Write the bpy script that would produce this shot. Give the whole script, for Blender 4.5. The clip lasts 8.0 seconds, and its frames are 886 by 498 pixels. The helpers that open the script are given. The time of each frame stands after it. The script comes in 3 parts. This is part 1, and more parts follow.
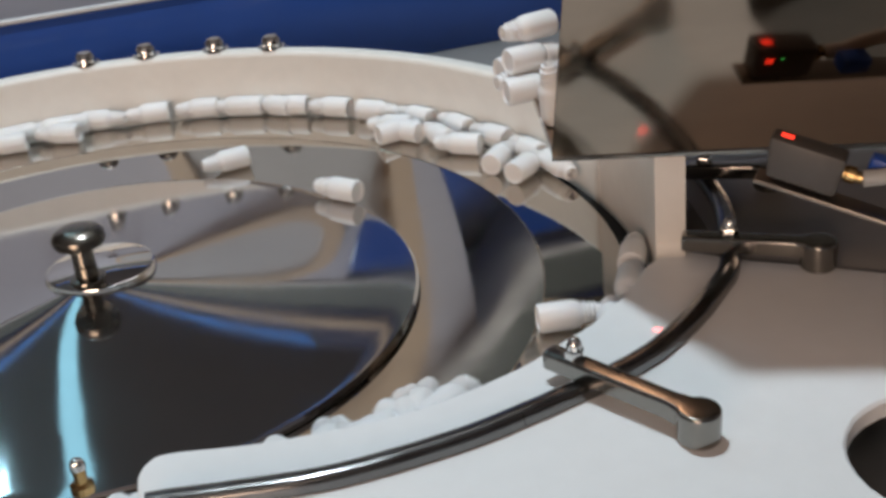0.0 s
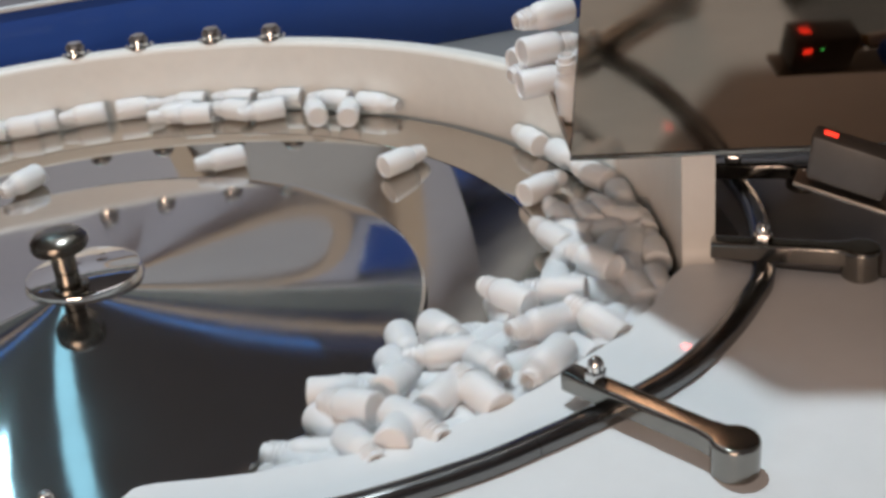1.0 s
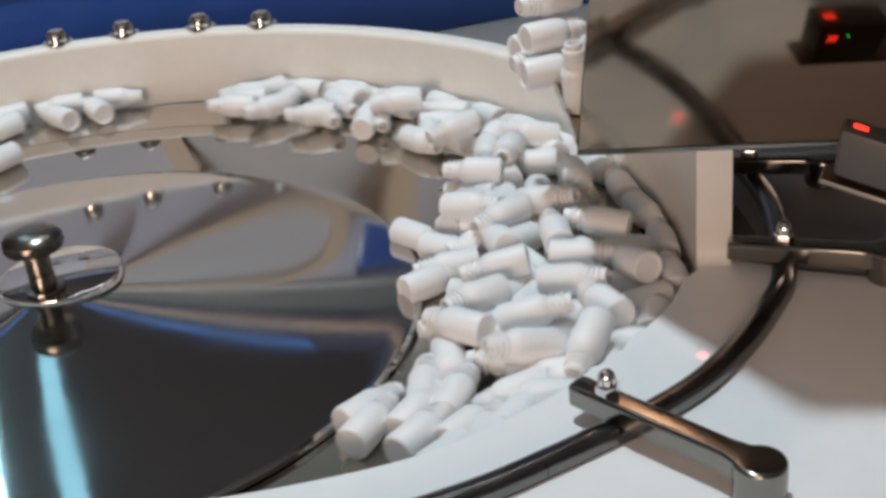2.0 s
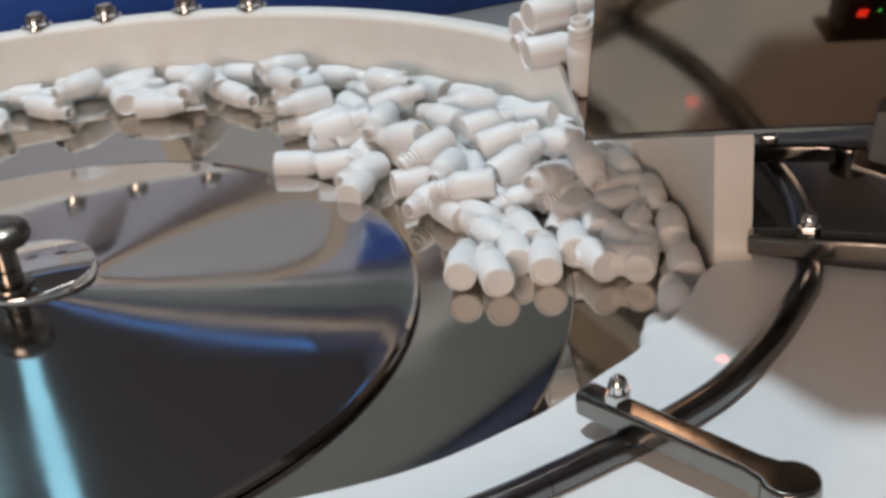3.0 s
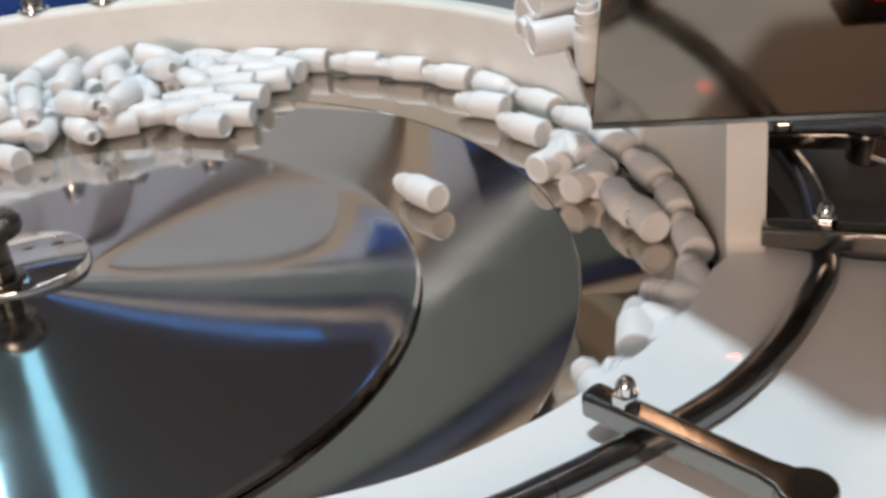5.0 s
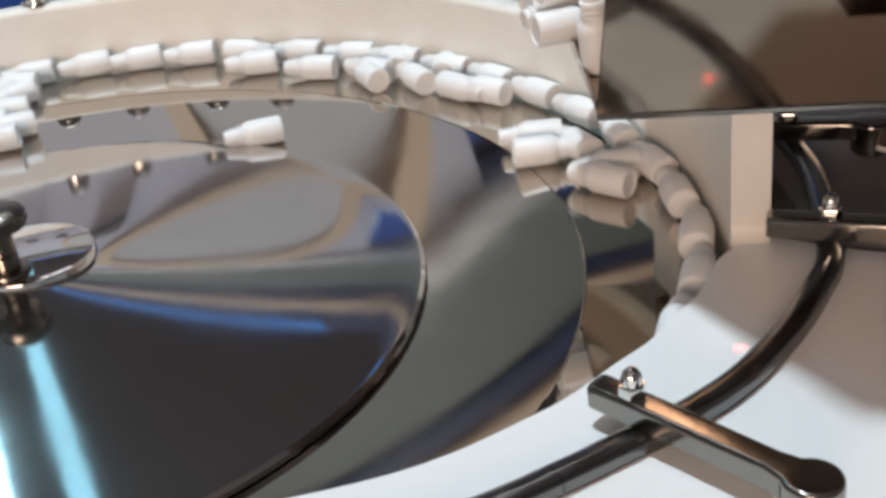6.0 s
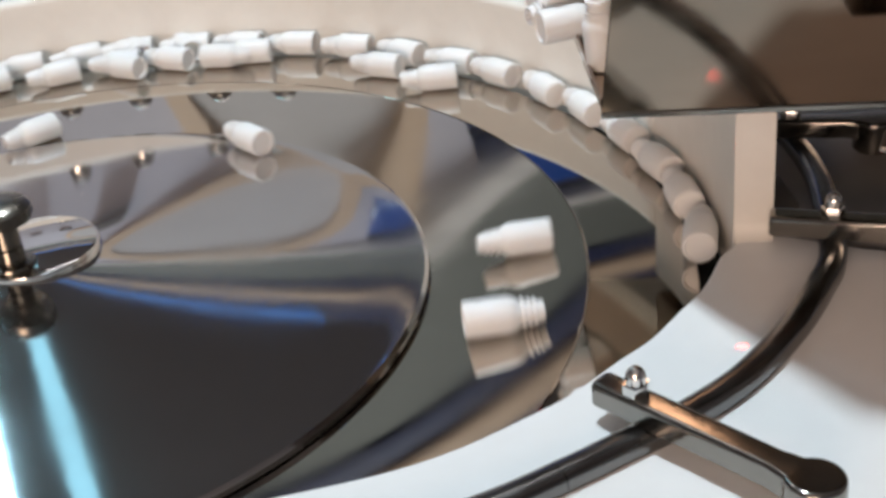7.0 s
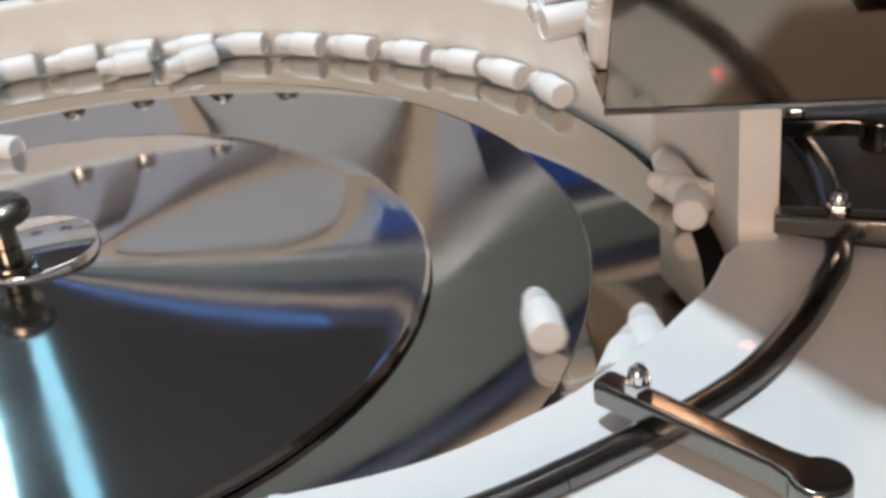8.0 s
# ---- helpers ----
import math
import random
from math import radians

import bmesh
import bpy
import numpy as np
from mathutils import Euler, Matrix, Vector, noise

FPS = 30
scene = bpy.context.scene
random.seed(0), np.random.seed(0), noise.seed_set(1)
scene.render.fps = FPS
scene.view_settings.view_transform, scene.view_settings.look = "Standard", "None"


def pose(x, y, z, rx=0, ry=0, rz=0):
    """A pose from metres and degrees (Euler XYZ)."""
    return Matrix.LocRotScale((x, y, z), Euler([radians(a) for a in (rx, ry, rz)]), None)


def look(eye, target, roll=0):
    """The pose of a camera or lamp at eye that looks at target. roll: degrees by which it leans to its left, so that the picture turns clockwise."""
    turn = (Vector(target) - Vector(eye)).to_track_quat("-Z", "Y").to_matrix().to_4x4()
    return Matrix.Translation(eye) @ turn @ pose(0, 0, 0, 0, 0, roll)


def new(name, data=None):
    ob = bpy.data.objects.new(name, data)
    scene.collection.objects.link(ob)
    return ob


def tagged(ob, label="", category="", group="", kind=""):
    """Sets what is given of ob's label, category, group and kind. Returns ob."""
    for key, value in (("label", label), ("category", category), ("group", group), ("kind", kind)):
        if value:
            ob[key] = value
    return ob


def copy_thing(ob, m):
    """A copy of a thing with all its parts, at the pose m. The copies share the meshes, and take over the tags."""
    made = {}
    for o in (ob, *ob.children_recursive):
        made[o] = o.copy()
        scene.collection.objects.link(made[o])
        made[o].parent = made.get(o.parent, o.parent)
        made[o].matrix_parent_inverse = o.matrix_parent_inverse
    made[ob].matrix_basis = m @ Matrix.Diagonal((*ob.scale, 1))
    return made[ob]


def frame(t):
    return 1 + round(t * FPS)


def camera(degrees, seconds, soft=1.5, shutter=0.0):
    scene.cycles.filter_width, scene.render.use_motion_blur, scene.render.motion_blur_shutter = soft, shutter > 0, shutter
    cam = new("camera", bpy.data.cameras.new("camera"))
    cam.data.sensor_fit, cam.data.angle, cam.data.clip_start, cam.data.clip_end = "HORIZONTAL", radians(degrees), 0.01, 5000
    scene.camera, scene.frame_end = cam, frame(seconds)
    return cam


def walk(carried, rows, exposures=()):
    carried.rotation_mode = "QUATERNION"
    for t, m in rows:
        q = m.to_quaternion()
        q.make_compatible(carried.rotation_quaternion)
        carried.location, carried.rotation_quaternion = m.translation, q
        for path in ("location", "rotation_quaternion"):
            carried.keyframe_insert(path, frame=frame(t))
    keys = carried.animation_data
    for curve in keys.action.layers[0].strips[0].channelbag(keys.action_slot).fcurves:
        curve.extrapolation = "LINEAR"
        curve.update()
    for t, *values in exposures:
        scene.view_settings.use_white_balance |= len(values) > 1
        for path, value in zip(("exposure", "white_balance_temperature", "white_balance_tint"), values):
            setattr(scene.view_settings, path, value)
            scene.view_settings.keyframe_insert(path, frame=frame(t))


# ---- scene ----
cam = camera(39.0, 8.0, soft=3.3, shutter=0.5)
PATH = [
    (0.0, 0.0255, -1.1849, 0.5852, 63.955, 5.010, -18.744),
    (0.5, 0.0464, -1.1128, 0.5647, 63.384, 5.169, -18.714),
    (1.0, 0.0531, -1.1020, 0.5570, 63.600, 5.180, -18.282),
    (2.5, 0.0839, -1.0009, 0.5172, 62.934, 5.114, -18.391),
    (3.0, 0.0961, -0.9745, 0.4980, 62.908, 5.279, -18.212),
    (3.5, 0.1052, -0.9525, 0.4859, 62.877, 5.547, -18.202),
    (4.0, 0.1081, -0.9486, 0.4849, 62.827, 5.710, -18.149),
    (4.5, 0.1112, -0.9470, 0.4899, 62.425, 5.565, -17.885),
    (6.0, 0.1095, -0.9456, 0.4914, 61.660, 5.779, -17.797),
    (6.5, 0.1043, -0.9426, 0.4974, 61.281, 5.540, -18.077),
    (7.0, 0.1048, -0.9453, 0.4997, 61.085, 5.432, -17.765),
    (7.5, 0.1058, -0.9462, 0.4977, 61.174, 5.427, -17.608),
    (8.0, 0.1093, -0.9410, 0.4891, 61.451, 5.565, -17.497),
]
walk(cam, [(t, pose(*r)) for t, *r in PATH], exposures=[(0.0, -0.31), (1.0, -0.26), (2.5, -0.28), (3.5, -0.25), (4.5, -0.08), (6.0, 0.03), (8.0, 0.05)])

# ---------------------------------------------------------------- world and light
world = bpy.data.worlds.new("world")
scene.world = world
world.use_nodes = True
world.node_tree.nodes["Background"].inputs[0].default_value = (0.8, 0.85, 1.0, 1)
world.node_tree.nodes["Background"].inputs[1].default_value = 0.05


def lamp(name, eye, target, w, h, watts, color):
    data = bpy.data.lights.new(name, "AREA")
    data.shape, data.size, data.size_y, data.energy, data.color = "RECTANGLE", w, h, watts, color
    ob = new(name, data)
    ob.matrix_basis = look(eye, target)
    return ob


lamp("hall_lamp_overhead", (0.23, 0.25, 2.6), (0.23, 0.15, 0), 0.10, 0.10, 51, (0.77, 0.91, 1.0))
lamp("hall_lamp_cool", (-0.55, 2.2, 2.5), (0.05, 0, 0), 0.13, 0.80, 4.5, (0.45, 0.82, 1.0))
lamp("hall_lamp_tube", (-0.28, 2.60, 2.5), (0.05, 0, 0), 0.11, 0.85, 0.5, (0.34, 0.78, 1.0))
# Added warm fill from out of view, brightens the ring wall and shaded plate.
lamp("fill_lamp_warm", (-1.75, -3.2, 1.0), (0.2, 0.2, 0.1), 1.7, 0.6, 63, (1.0, 0.725, 0.565))
# Added fill behind the camera, lifts the hall surfaces and the partition.
lamp("fill_lamp_south", (-1.2, -2.6, 3.1), (0.1, 3.0, 1.2), 2.4, 0.8, 13, (1.0, 0.86, 0.74))
# Added fill aimed at the partition, so its reflection in the steel is bright enough.
lamp("fill_lamp_partition", (0.3, 1.15, 2.35), (0.4, 2.0, 0.6), 2.0, 0.2, 6.5, (1.0, 0.98, 0.98))
beam = bpy.data.lights.new("sensor_beam", "SPOT")
beam.energy, beam.color, beam.spot_size, beam.spot_blend, beam.shadow_soft_size = 7.0, (1.0, 0.03, 0.02), radians(2.6), 0.5, 0.0006
new("sensor_beam", beam).matrix_basis = look((0.5445, -0.3498, 0.1895), (0.4477, -0.3584, 0.047))


# ---------------------------------------------------------------- materials
def material(name, color, rough=0.5, metal=0.0, grain=0.0, grain_scale=60.0, bump=0.0, bump_scale=200.0, rough_var=0.0,
             emit=None, strength=0.0, spread=0.0, sss=0.0, stretch=(1, 1, 1), coat=0.0):
    m = bpy.data.materials.new(name)
    m.use_nodes = True
    nt = m.node_tree
    b = nt.nodes["Principled BSDF"]
    b.inputs["Base Color"].default_value = (*color, 1)
    b.inputs["Roughness"].default_value = rough
    b.inputs["Metallic"].default_value = metal
    b.inputs["Coat Weight"].default_value = coat
    if sss:
        b.inputs["Subsurface Weight"].default_value = sss
        b.inputs["Subsurface Radius"].default_value = (0.006, 0.005, 0.004)
        b.inputs["Subsurface Scale"].default_value = 1.0
    if emit:
        b.inputs["Emission Color"].default_value = (*emit, 1)
        b.inputs["Emission Strength"].default_value = strength
    tc = nt.nodes.new("ShaderNodeTexCoord")
    mp = nt.nodes.new("ShaderNodeMapping")
    mp.inputs["Scale"].default_value = stretch
    nt.links.new(tc.outputs["Object"], mp.inputs[0])

    def nz(scale, detail=4.0):
        n = nt.nodes.new("ShaderNodeTexNoise")
        n.inputs["Scale"].default_value, n.inputs["Detail"].default_value = scale, detail
        nt.links.new(mp.outputs[0], n.inputs["Vector"])
        return n

    if grain or spread:
        a, c = nz(grain_scale), nz(grain_scale * 0.13, 2.0)
        mix = nt.nodes.new("ShaderNodeMath")
        mix.operation = "ADD"
        nt.links.new(a.outputs[0], mix.inputs[0])
        nt.links.new(c.outputs[0], mix.inputs[1])
        rg = nt.nodes.new("ShaderNodeMapRange")
        rg.inputs[1].default_value, rg.inputs[2].default_value = 0.6, 1.4
        rg.inputs[3].default_value, rg.inputs[4].default_value = 1 - grain, 1 + grain
        nt.links.new(mix.outputs[0], rg.inputs[0])
        val = rg.outputs[0]
        if spread:
            oi = nt.nodes.new("ShaderNodeObjectInfo")
            r2 = nt.nodes.new("ShaderNodeMapRange")
            r2.inputs[3].default_value, r2.inputs[4].default_value = 1 - spread, 1 + spread
            nt.links.new(oi.outputs["Random"], r2.inputs[0])
            mu = nt.nodes.new("ShaderNodeMath")
            mu.operation = "MULTIPLY"
            nt.links.new(val, mu.inputs[0])
            nt.links.new(r2.outputs[0], mu.inputs[1])
            val = mu.outputs[0]
        sc = nt.nodes.new("ShaderNodeVectorMath")
        sc.operation = "SCALE"
        sc.inputs[0].default_value = color
        nt.links.new(val, sc.inputs["Scale"])
        nt.links.new(sc.outputs[0], b.inputs["Base Color"])
    if rough_var:
        n = nz(grain_scale * 0.3)
        rg = nt.nodes.new("ShaderNodeMapRange")
        rg.inputs[1].default_value, rg.inputs[2].default_value = 0.3, 0.7
        rg.inputs[3].default_value, rg.inputs[4].default_value = max(rough - rough_var, 0.01), rough + rough_var
        nt.links.new(n.outputs[0], rg.inputs[0])
        nt.links.new(rg.outputs[0], b.inputs["Roughness"])
    if bump:
        n = nz(bump_scale)
        bp = nt.nodes.new("ShaderNodeBump")
        bp.inputs["Strength"].default_value = bump
        bp.inputs["Distance"].default_value = 0.001
        nt.links.new(n.outputs[0], bp.inputs["Height"])
        nt.links.new(bp.outputs[0], b.inputs["Normal"])
    return m


M_DISC = material("polished_steel_disc", (0.55, 0.515, 0.465), 0.045, 1.0, 0.03, 40, rough_var=0.02)
M_DOME = material("polished_steel_dome", (0.56, 0.55, 0.54), 0.065, 1.0, 0.03, 30, rough_var=0.025, bump=0.07, bump_scale=24, coat=0.36)
M_DOME.node_tree.nodes["Principled BSDF"].inputs["Coat Roughness"].default_value = 0.28   # rough coat added to spread the lamp reflection into a soft haze
M_RAIL = material("dark_steel_rail", (0.21, 0.205, 0.20), 0.20, 1.0, 0.08, 120, rough_var=0.06, bump=0.05, bump_scale=200)
M_BRACKET = material("dull_steel_bracket", (0.28, 0.25, 0.22), 0.42, 1.0, 0.08, 90, rough_var=0.08)
M_STEEL = material("cast_stainless", (0.27, 0.255, 0.232), 0.15, 1.0, 0.06, 120, rough_var=0.06, bump=0.06, bump_scale=260)
M_CHROME = material("chrome", (0.75, 0.74, 0.72), 0.07, 1.0, 0.04, 80, rough_var=0.03)
M_KNOB = material("turned_bronze_steel", (0.24, 0.22, 0.19), 0.26, 1.0, 0.05, 90, rough_var=0.05)
M_HOPPER = material("hopper_sheet_steel", (0.315, 0.245, 0.19), 0.09, 1.0, 0.05, 25, rough_var=0.04, bump=0.03, bump_scale=12, stretch=(1, 1, 4))
M_WALL = material("cream_plastic_wall", (0.86, 0.83, 0.775), 0.4, 0, 0.04, 50, bump=0.05, bump_scale=90, rough_var=0.06)
M_PLATE = material("white_plastic_plate", (0.88, 0.88, 0.875), 0.42, 0, 0.025, 45, bump=0.05, bump_scale=120, rough_var=0.06)
M_BOTTLE = material("white_bottle_plastic", (0.87, 0.87, 0.87), 0.46, 0, 0.015, 150, spread=0.03, sss=0.1)
M_DARK = material("matt_black", (0.007, 0.007, 0.007), 0.85, 0, 0.1, 150)
M_TABLE = material("grey_painted_steel", (0.28, 0.268, 0.255), 0.45, 0, 0.08, 40, rough_var=0.08)
M_UPPER = material("grey_green_paint", (0.14, 0.155, 0.148), 0.6, 0, 0.06, 8)
M_WHITE = material("white_rail_paint", (0.7, 0.7, 0.7), 0.5, 0, 0.03, 20)
M_GREYBOARD = material("grey_board", (0.54, 0.54, 0.56), 0.6, 0, 0.04, 10)
M_STRIP = material("blue_tube_glow", (0.1, 0.3, 0.8), 0.4, emit=(0.10, 0.35, 1.0), strength=0.9)
M_NAVY = material("navy_paint", (0.02, 0.03, 0.09), 0.5, 0, 0.06, 20)
M_SENSOR = material("dark_grey_plastic", (0.085, 0.078, 0.072), 0.45, 0, 0.1, 120, bump=0.05)
M_LED = material("red_led", (0.5, 0.02, 0.01), 0.4, emit=(1.0, 0.04, 0.02), strength=2.5)
M_LED_G = material("green_led", (0.02, 0.4, 0.05), 0.4, emit=(0.1, 1.0, 0.2), strength=2)
M_BLUE = material("blue_acrylic", (0.03, 0.085, 0.34), 0.12, 0, 0.08, 8, rough_var=0.04)
M_CREAM = material("cream_frame_paint", (0.62, 0.48, 0.36), 0.5, 0, 0.04, 20)
M_ROOM = material("lavender_grey_paint", (0.50, 0.50, 0.57), 0.7, 0, 0.04, 3)
M_CEIL = material("dark_ceiling", (0.52, 0.52, 0.54), 0.8, 0, 0.06, 3)
M_FLOOR = material("grey_floor", (0.2, 0.2, 0.2), 0.5, 0, 0.08, 6)
M_BLUEPLUG = material("blue_plastic", (0.02, 0.09, 0.45), 0.4, 0, 0.05, 80)
M_CABLE = material("grey_cable", (0.45, 0.44, 0.42), 0.5, 0, 0.04, 60)
M_BRASS = material("brass", (0.55, 0.36, 0.16), 0.25, 1.0, 0.05, 90)


# ---------------------------------------------------------------- mesh helpers
def obj(name, bm, mat, parent=None, label="", smooth=True):
    me = bpy.data.meshes.new(name)
    bm.normal_update()
    flat = [f.tag for f in bm.faces]
    bm.to_mesh(me)
    bm.free()
    me.materials.append(mat)
    if smooth:
        for p, level in zip(me.polygons, flat):
            p.use_smooth = not level
        me.set_sharp_from_angle(angle=radians(35))
    ob = new(name, me)
    if parent:
        ob.parent = parent
    if label:
        ob["label"] = label
    return ob


def part(name, bm, mat, parent, label=""):
    return obj(name, bm, mat, parent, label)


def thing(name, m=None):
    ob = new(name)
    if m is not None:
        ob.matrix_basis = m
    return ob


def lathe(prof, n=64, a0=0.0, a1=360.0, bm=None):
    """Turns a profile of (radius, height) about z; a closed one makes a ring of any sweep."""
    bm = bm or bmesh.new()
    full = abs(a1 - a0) >= 359.9
    k = n if full else n + 1
    rows = []
    for i in range(k):
        a = radians(a0 + (a1 - a0) * i / n)
        rows.append([bm.verts.new((r * math.cos(a), r * math.sin(a), z)) for r, z in prof])
    for i in range(n):
        p, q = rows[i], rows[(i + 1) % k]
        for j in range(len(prof) - 1):
            if prof[j][0] < 1e-7 and prof[j + 1][0] < 1e-7:
                continue
            bm.faces.new((p[j], q[j], q[j + 1], p[j + 1]))
    if not full and prof[0] == prof[-1]:
        bm.faces.new([v for v in rows[0][:-1]])
        bm.faces.new([v for v in reversed(rows[-1][:-1])])
    bmesh.ops.remove_doubles(bm, verts=bm.verts, dist=1e-6)
    bmesh.ops.recalc_face_normals(bm, faces=bm.faces)
    return bm


def prism(outline, z0, z1, bevel=0.0, seg=2):
    """A plate with an outline seen from above."""
    bm = bmesh.new()
    lo = [bm.verts.new((x, y, z0)) for x, y in outline]
    hi = [bm.verts.new((x, y, z1)) for x, y in outline]
    n = len(outline)
    for i in range(n):
        bm.faces.new((lo[i], lo[(i + 1) % n], hi[(i + 1) % n], hi[i]))
    top = bm.faces.new(hi)
    bm.faces.new(list(reversed(lo)))
    bmesh.ops.recalc_face_normals(bm, faces=bm.faces)
    if bevel:
        bmesh.ops.bevel(bm, geom=list(top.edges), offset=bevel, segments=seg, affect="EDGES", profile=0.6)
    for f in bm.faces:
        f.tag = len(f.verts) > 4
    return bm


def box(x0, y0, z0, x1, y1, z1, bevel=0.0, seg=2):
    bm = bmesh.new()
    bmesh.ops.create_cube(bm, size=1)
    for v in bm.verts:
        v.co = Vector(((x0 + x1) / 2 + v.co.x * (x1 - x0), (y0 + y1) / 2 + v.co.y * (y1 - y0), (z0 + z1) / 2 + v.co.z * (z1 - z0)))
    if bevel:
        bmesh.ops.bevel(bm, geom=list(bm.edges), offset=bevel, segments=seg, affect="EDGES", profile=0.5)
    bm.normal_update()
    for f in bm.faces:
        f.tag = max(abs(c) for c in f.normal) > 0.999
    return bm


def tube(points, r, n=12, bm=None):
    """A round bar along points."""
    bm = bm or bmesh.new()
    pts = [Vector(p) for p in points]
    rows = []
    for i, p in enumerate(pts):
        d = (pts[min(i + 1, len(pts) - 1)] - pts[max(i - 1, 0)]).normalized()
        s = d.cross(Vector((0, 0, 1)))
        s = s.normalized() if s.length > 1e-4 else Vector((1, 0, 0))
        u = s.cross(d)
        rows.append([bm.verts.new(p + r * (math.cos(a) * s + math.sin(a) * u)) for a in (2 * math.pi * k / n for k in range(n))])
    for a, b in zip(rows, rows[1:]):
        for k in range(n):
            bm.faces.new((a[k], a[(k + 1) % n], b[(k + 1) % n], b[k]))
    bm.faces.new(rows[0])
    bm.faces.new(list(reversed(rows[-1])))
    bmesh.ops.recalc_face_normals(bm, faces=bm.faces)
    return bm


def sweep(line, section, bm=None):
    """Carries a section of (sideways to the right, up) along a level line."""
    bm = bm or bmesh.new()
    pts = [Vector((x, y, 0)) for x, y in line]
    rows = []
    for i, p in enumerate(pts):
        d = (pts[min(i + 1, len(pts) - 1)] - pts[max(i - 1, 0)]).normalized()
        s = Vector((d.y, -d.x, 0))
        rows.append([bm.verts.new(p + s * a + Vector((0, 0, b))) for a, b in section])
    n = len(section)
    for a, b in zip(rows, rows[1:]):
        for k in range(n):
            bm.faces.new((a[k], a[(k + 1) % n], b[(k + 1) % n], b[k]))
    bm.faces.new(rows[0])
    bm.faces.new(list(reversed(rows[-1])))
    bmesh.ops.recalc_face_normals(bm, faces=bm.faces)
    return bm


def curve_through(keys, n):
    """Points along a smooth line through (x, y) keys."""
    k = [Vector(p).to_2d() for p in keys]
    k = [2 * k[0] - k[1]] + k + [2 * k[-1] - k[-2]]
    out = []
    for i in range(1, len(k) - 2):
        for j in range(n):
            t = j / n
            a, b, c, d = k[i - 1], k[i], k[i + 1], k[i + 2]
            out.append(0.5 * (2 * b + (c - a) * t + (2 * a - 5 * b + 4 * c - d) * t * t + (3 * b - a - 3 * c + d) * t ** 3))
    return [tuple(p) for p in out] + [tuple(k[-2])]


def polar(r, deg):
    return (r * math.cos(radians(deg)), r * math.sin(radians(deg)))


# ---------------------------------------------------------------- sizes of the turntable
R_DOME, R_CREASE, R_DISC, R_WALL, R_OUT = 0.330, 0.456, 0.538, 0.562, 0.590
Z_RIM, Z_TOP, Z_PLATE, DOME_H = 0.0125, 0.097, 0.047, 0.038


def dished(r):
    """Height of the inner ring, which turns up towards the crease."""
    return Z_RIM * min(max((r - R_DOME + 0.01) / (R_CREASE - R_DOME + 0.01), 0), 1) ** 1.08


def tent(r):
    """Height of the dome: steep round the cap, running out flat to the rim."""
    u = 1 - min(r / (R_DOME - 0.008), 1)
    return 0.0085 + (DOME_H - 0.0085) * (0.62 * u + 0.38 * u * u)


def surface(r):
    """Height of the steel under a bottle at that radius."""
    return tent(r) if r < R_DOME - 0.008 else max(dished(r), 0.0085 if r < R_DOME else 0)


# ---------------------------------------------------------------- room
def room():
    tagged(obj("floor", box(-4, -4.0, -1.0, 4, 5.2, -0.9), M_FLOOR), "grey floor of the hall under the machine", "floor", kind="structure")
    tagged(obj("wall_north", box(-4, 5.1, -0.9, 4, 5.2, 3.2), M_CEIL), "dark hall wall in the distance", "wall", kind="structure")
    tagged(obj("wall_south", box(-4, -4.0, -0.9, 4, -3.9, 3.2), M_CEIL), "dark wall of the hall", "wall", kind="structure")
    tagged(obj("wall_west", box(-4, -3.9, -0.9, -3.9, 5.1, 3.2), M_CEIL), "dark wall of the hall", "wall", kind="structure")
    tagged(obj("wall_east", box(3.9, -3.9, -0.9, 4, 5.1, 3.2), M_CEIL), "dark wall of the hall", "wall", kind="structure")
    tagged(obj("ceiling", box(-4, -4.0, 3.2, 4, 5.2, 3.3), M_CEIL), "dark hall ceiling", "ceiling", kind="structure")


def partition():
    p = thing("partition")
    part("panel", box(-0.9, 2.0, -0.9, 0.82, 2.04, 1.12, 0.004), M_ROOM, p, "pale lavender-grey panel")
    part("panel", box(0.82, 1.99, -0.9, 1.5, 2.03, 1.07, 0.004), M_BLUE, p, "glossy blue panel")
    part("top_rail", box(-0.9, 1.98, 1.123, 1.9, 2.05, 1.15, 0.004), M_WHITE, p, "white top rail")
    part("panel", box(1.5, 2.0, -0.9, 3.2, 2.04, 1.12, 0.004), M_ROOM, p, "pale lavender-grey panel")
    part("upper_panel", box(-0.9, 2.06, 1.0, 3.2, 2.09, 1.34, 0.004), M_UPPER, p, "grey-green upper panel")
    part("fascia", box(-0.9, 2.05, 1.343, 3.2, 2.09, 1.395, 0.003), M_NAVY, p, "dark blue fascia strip")
    part("fascia", box(-0.9, 2.03, 1.398, 3.2, 2.09, 1.445, 0.003), M_CREAM, p, "brown fascia strip")
    part("fascia", box(-0.9, 2.05, 1.448, 3.2, 2.09, 1.56, 0.003), M_NAVY, p, "dark blue fascia strip")
    tagged(p, "exhibition partition of pale grey and blue panels", "partition")


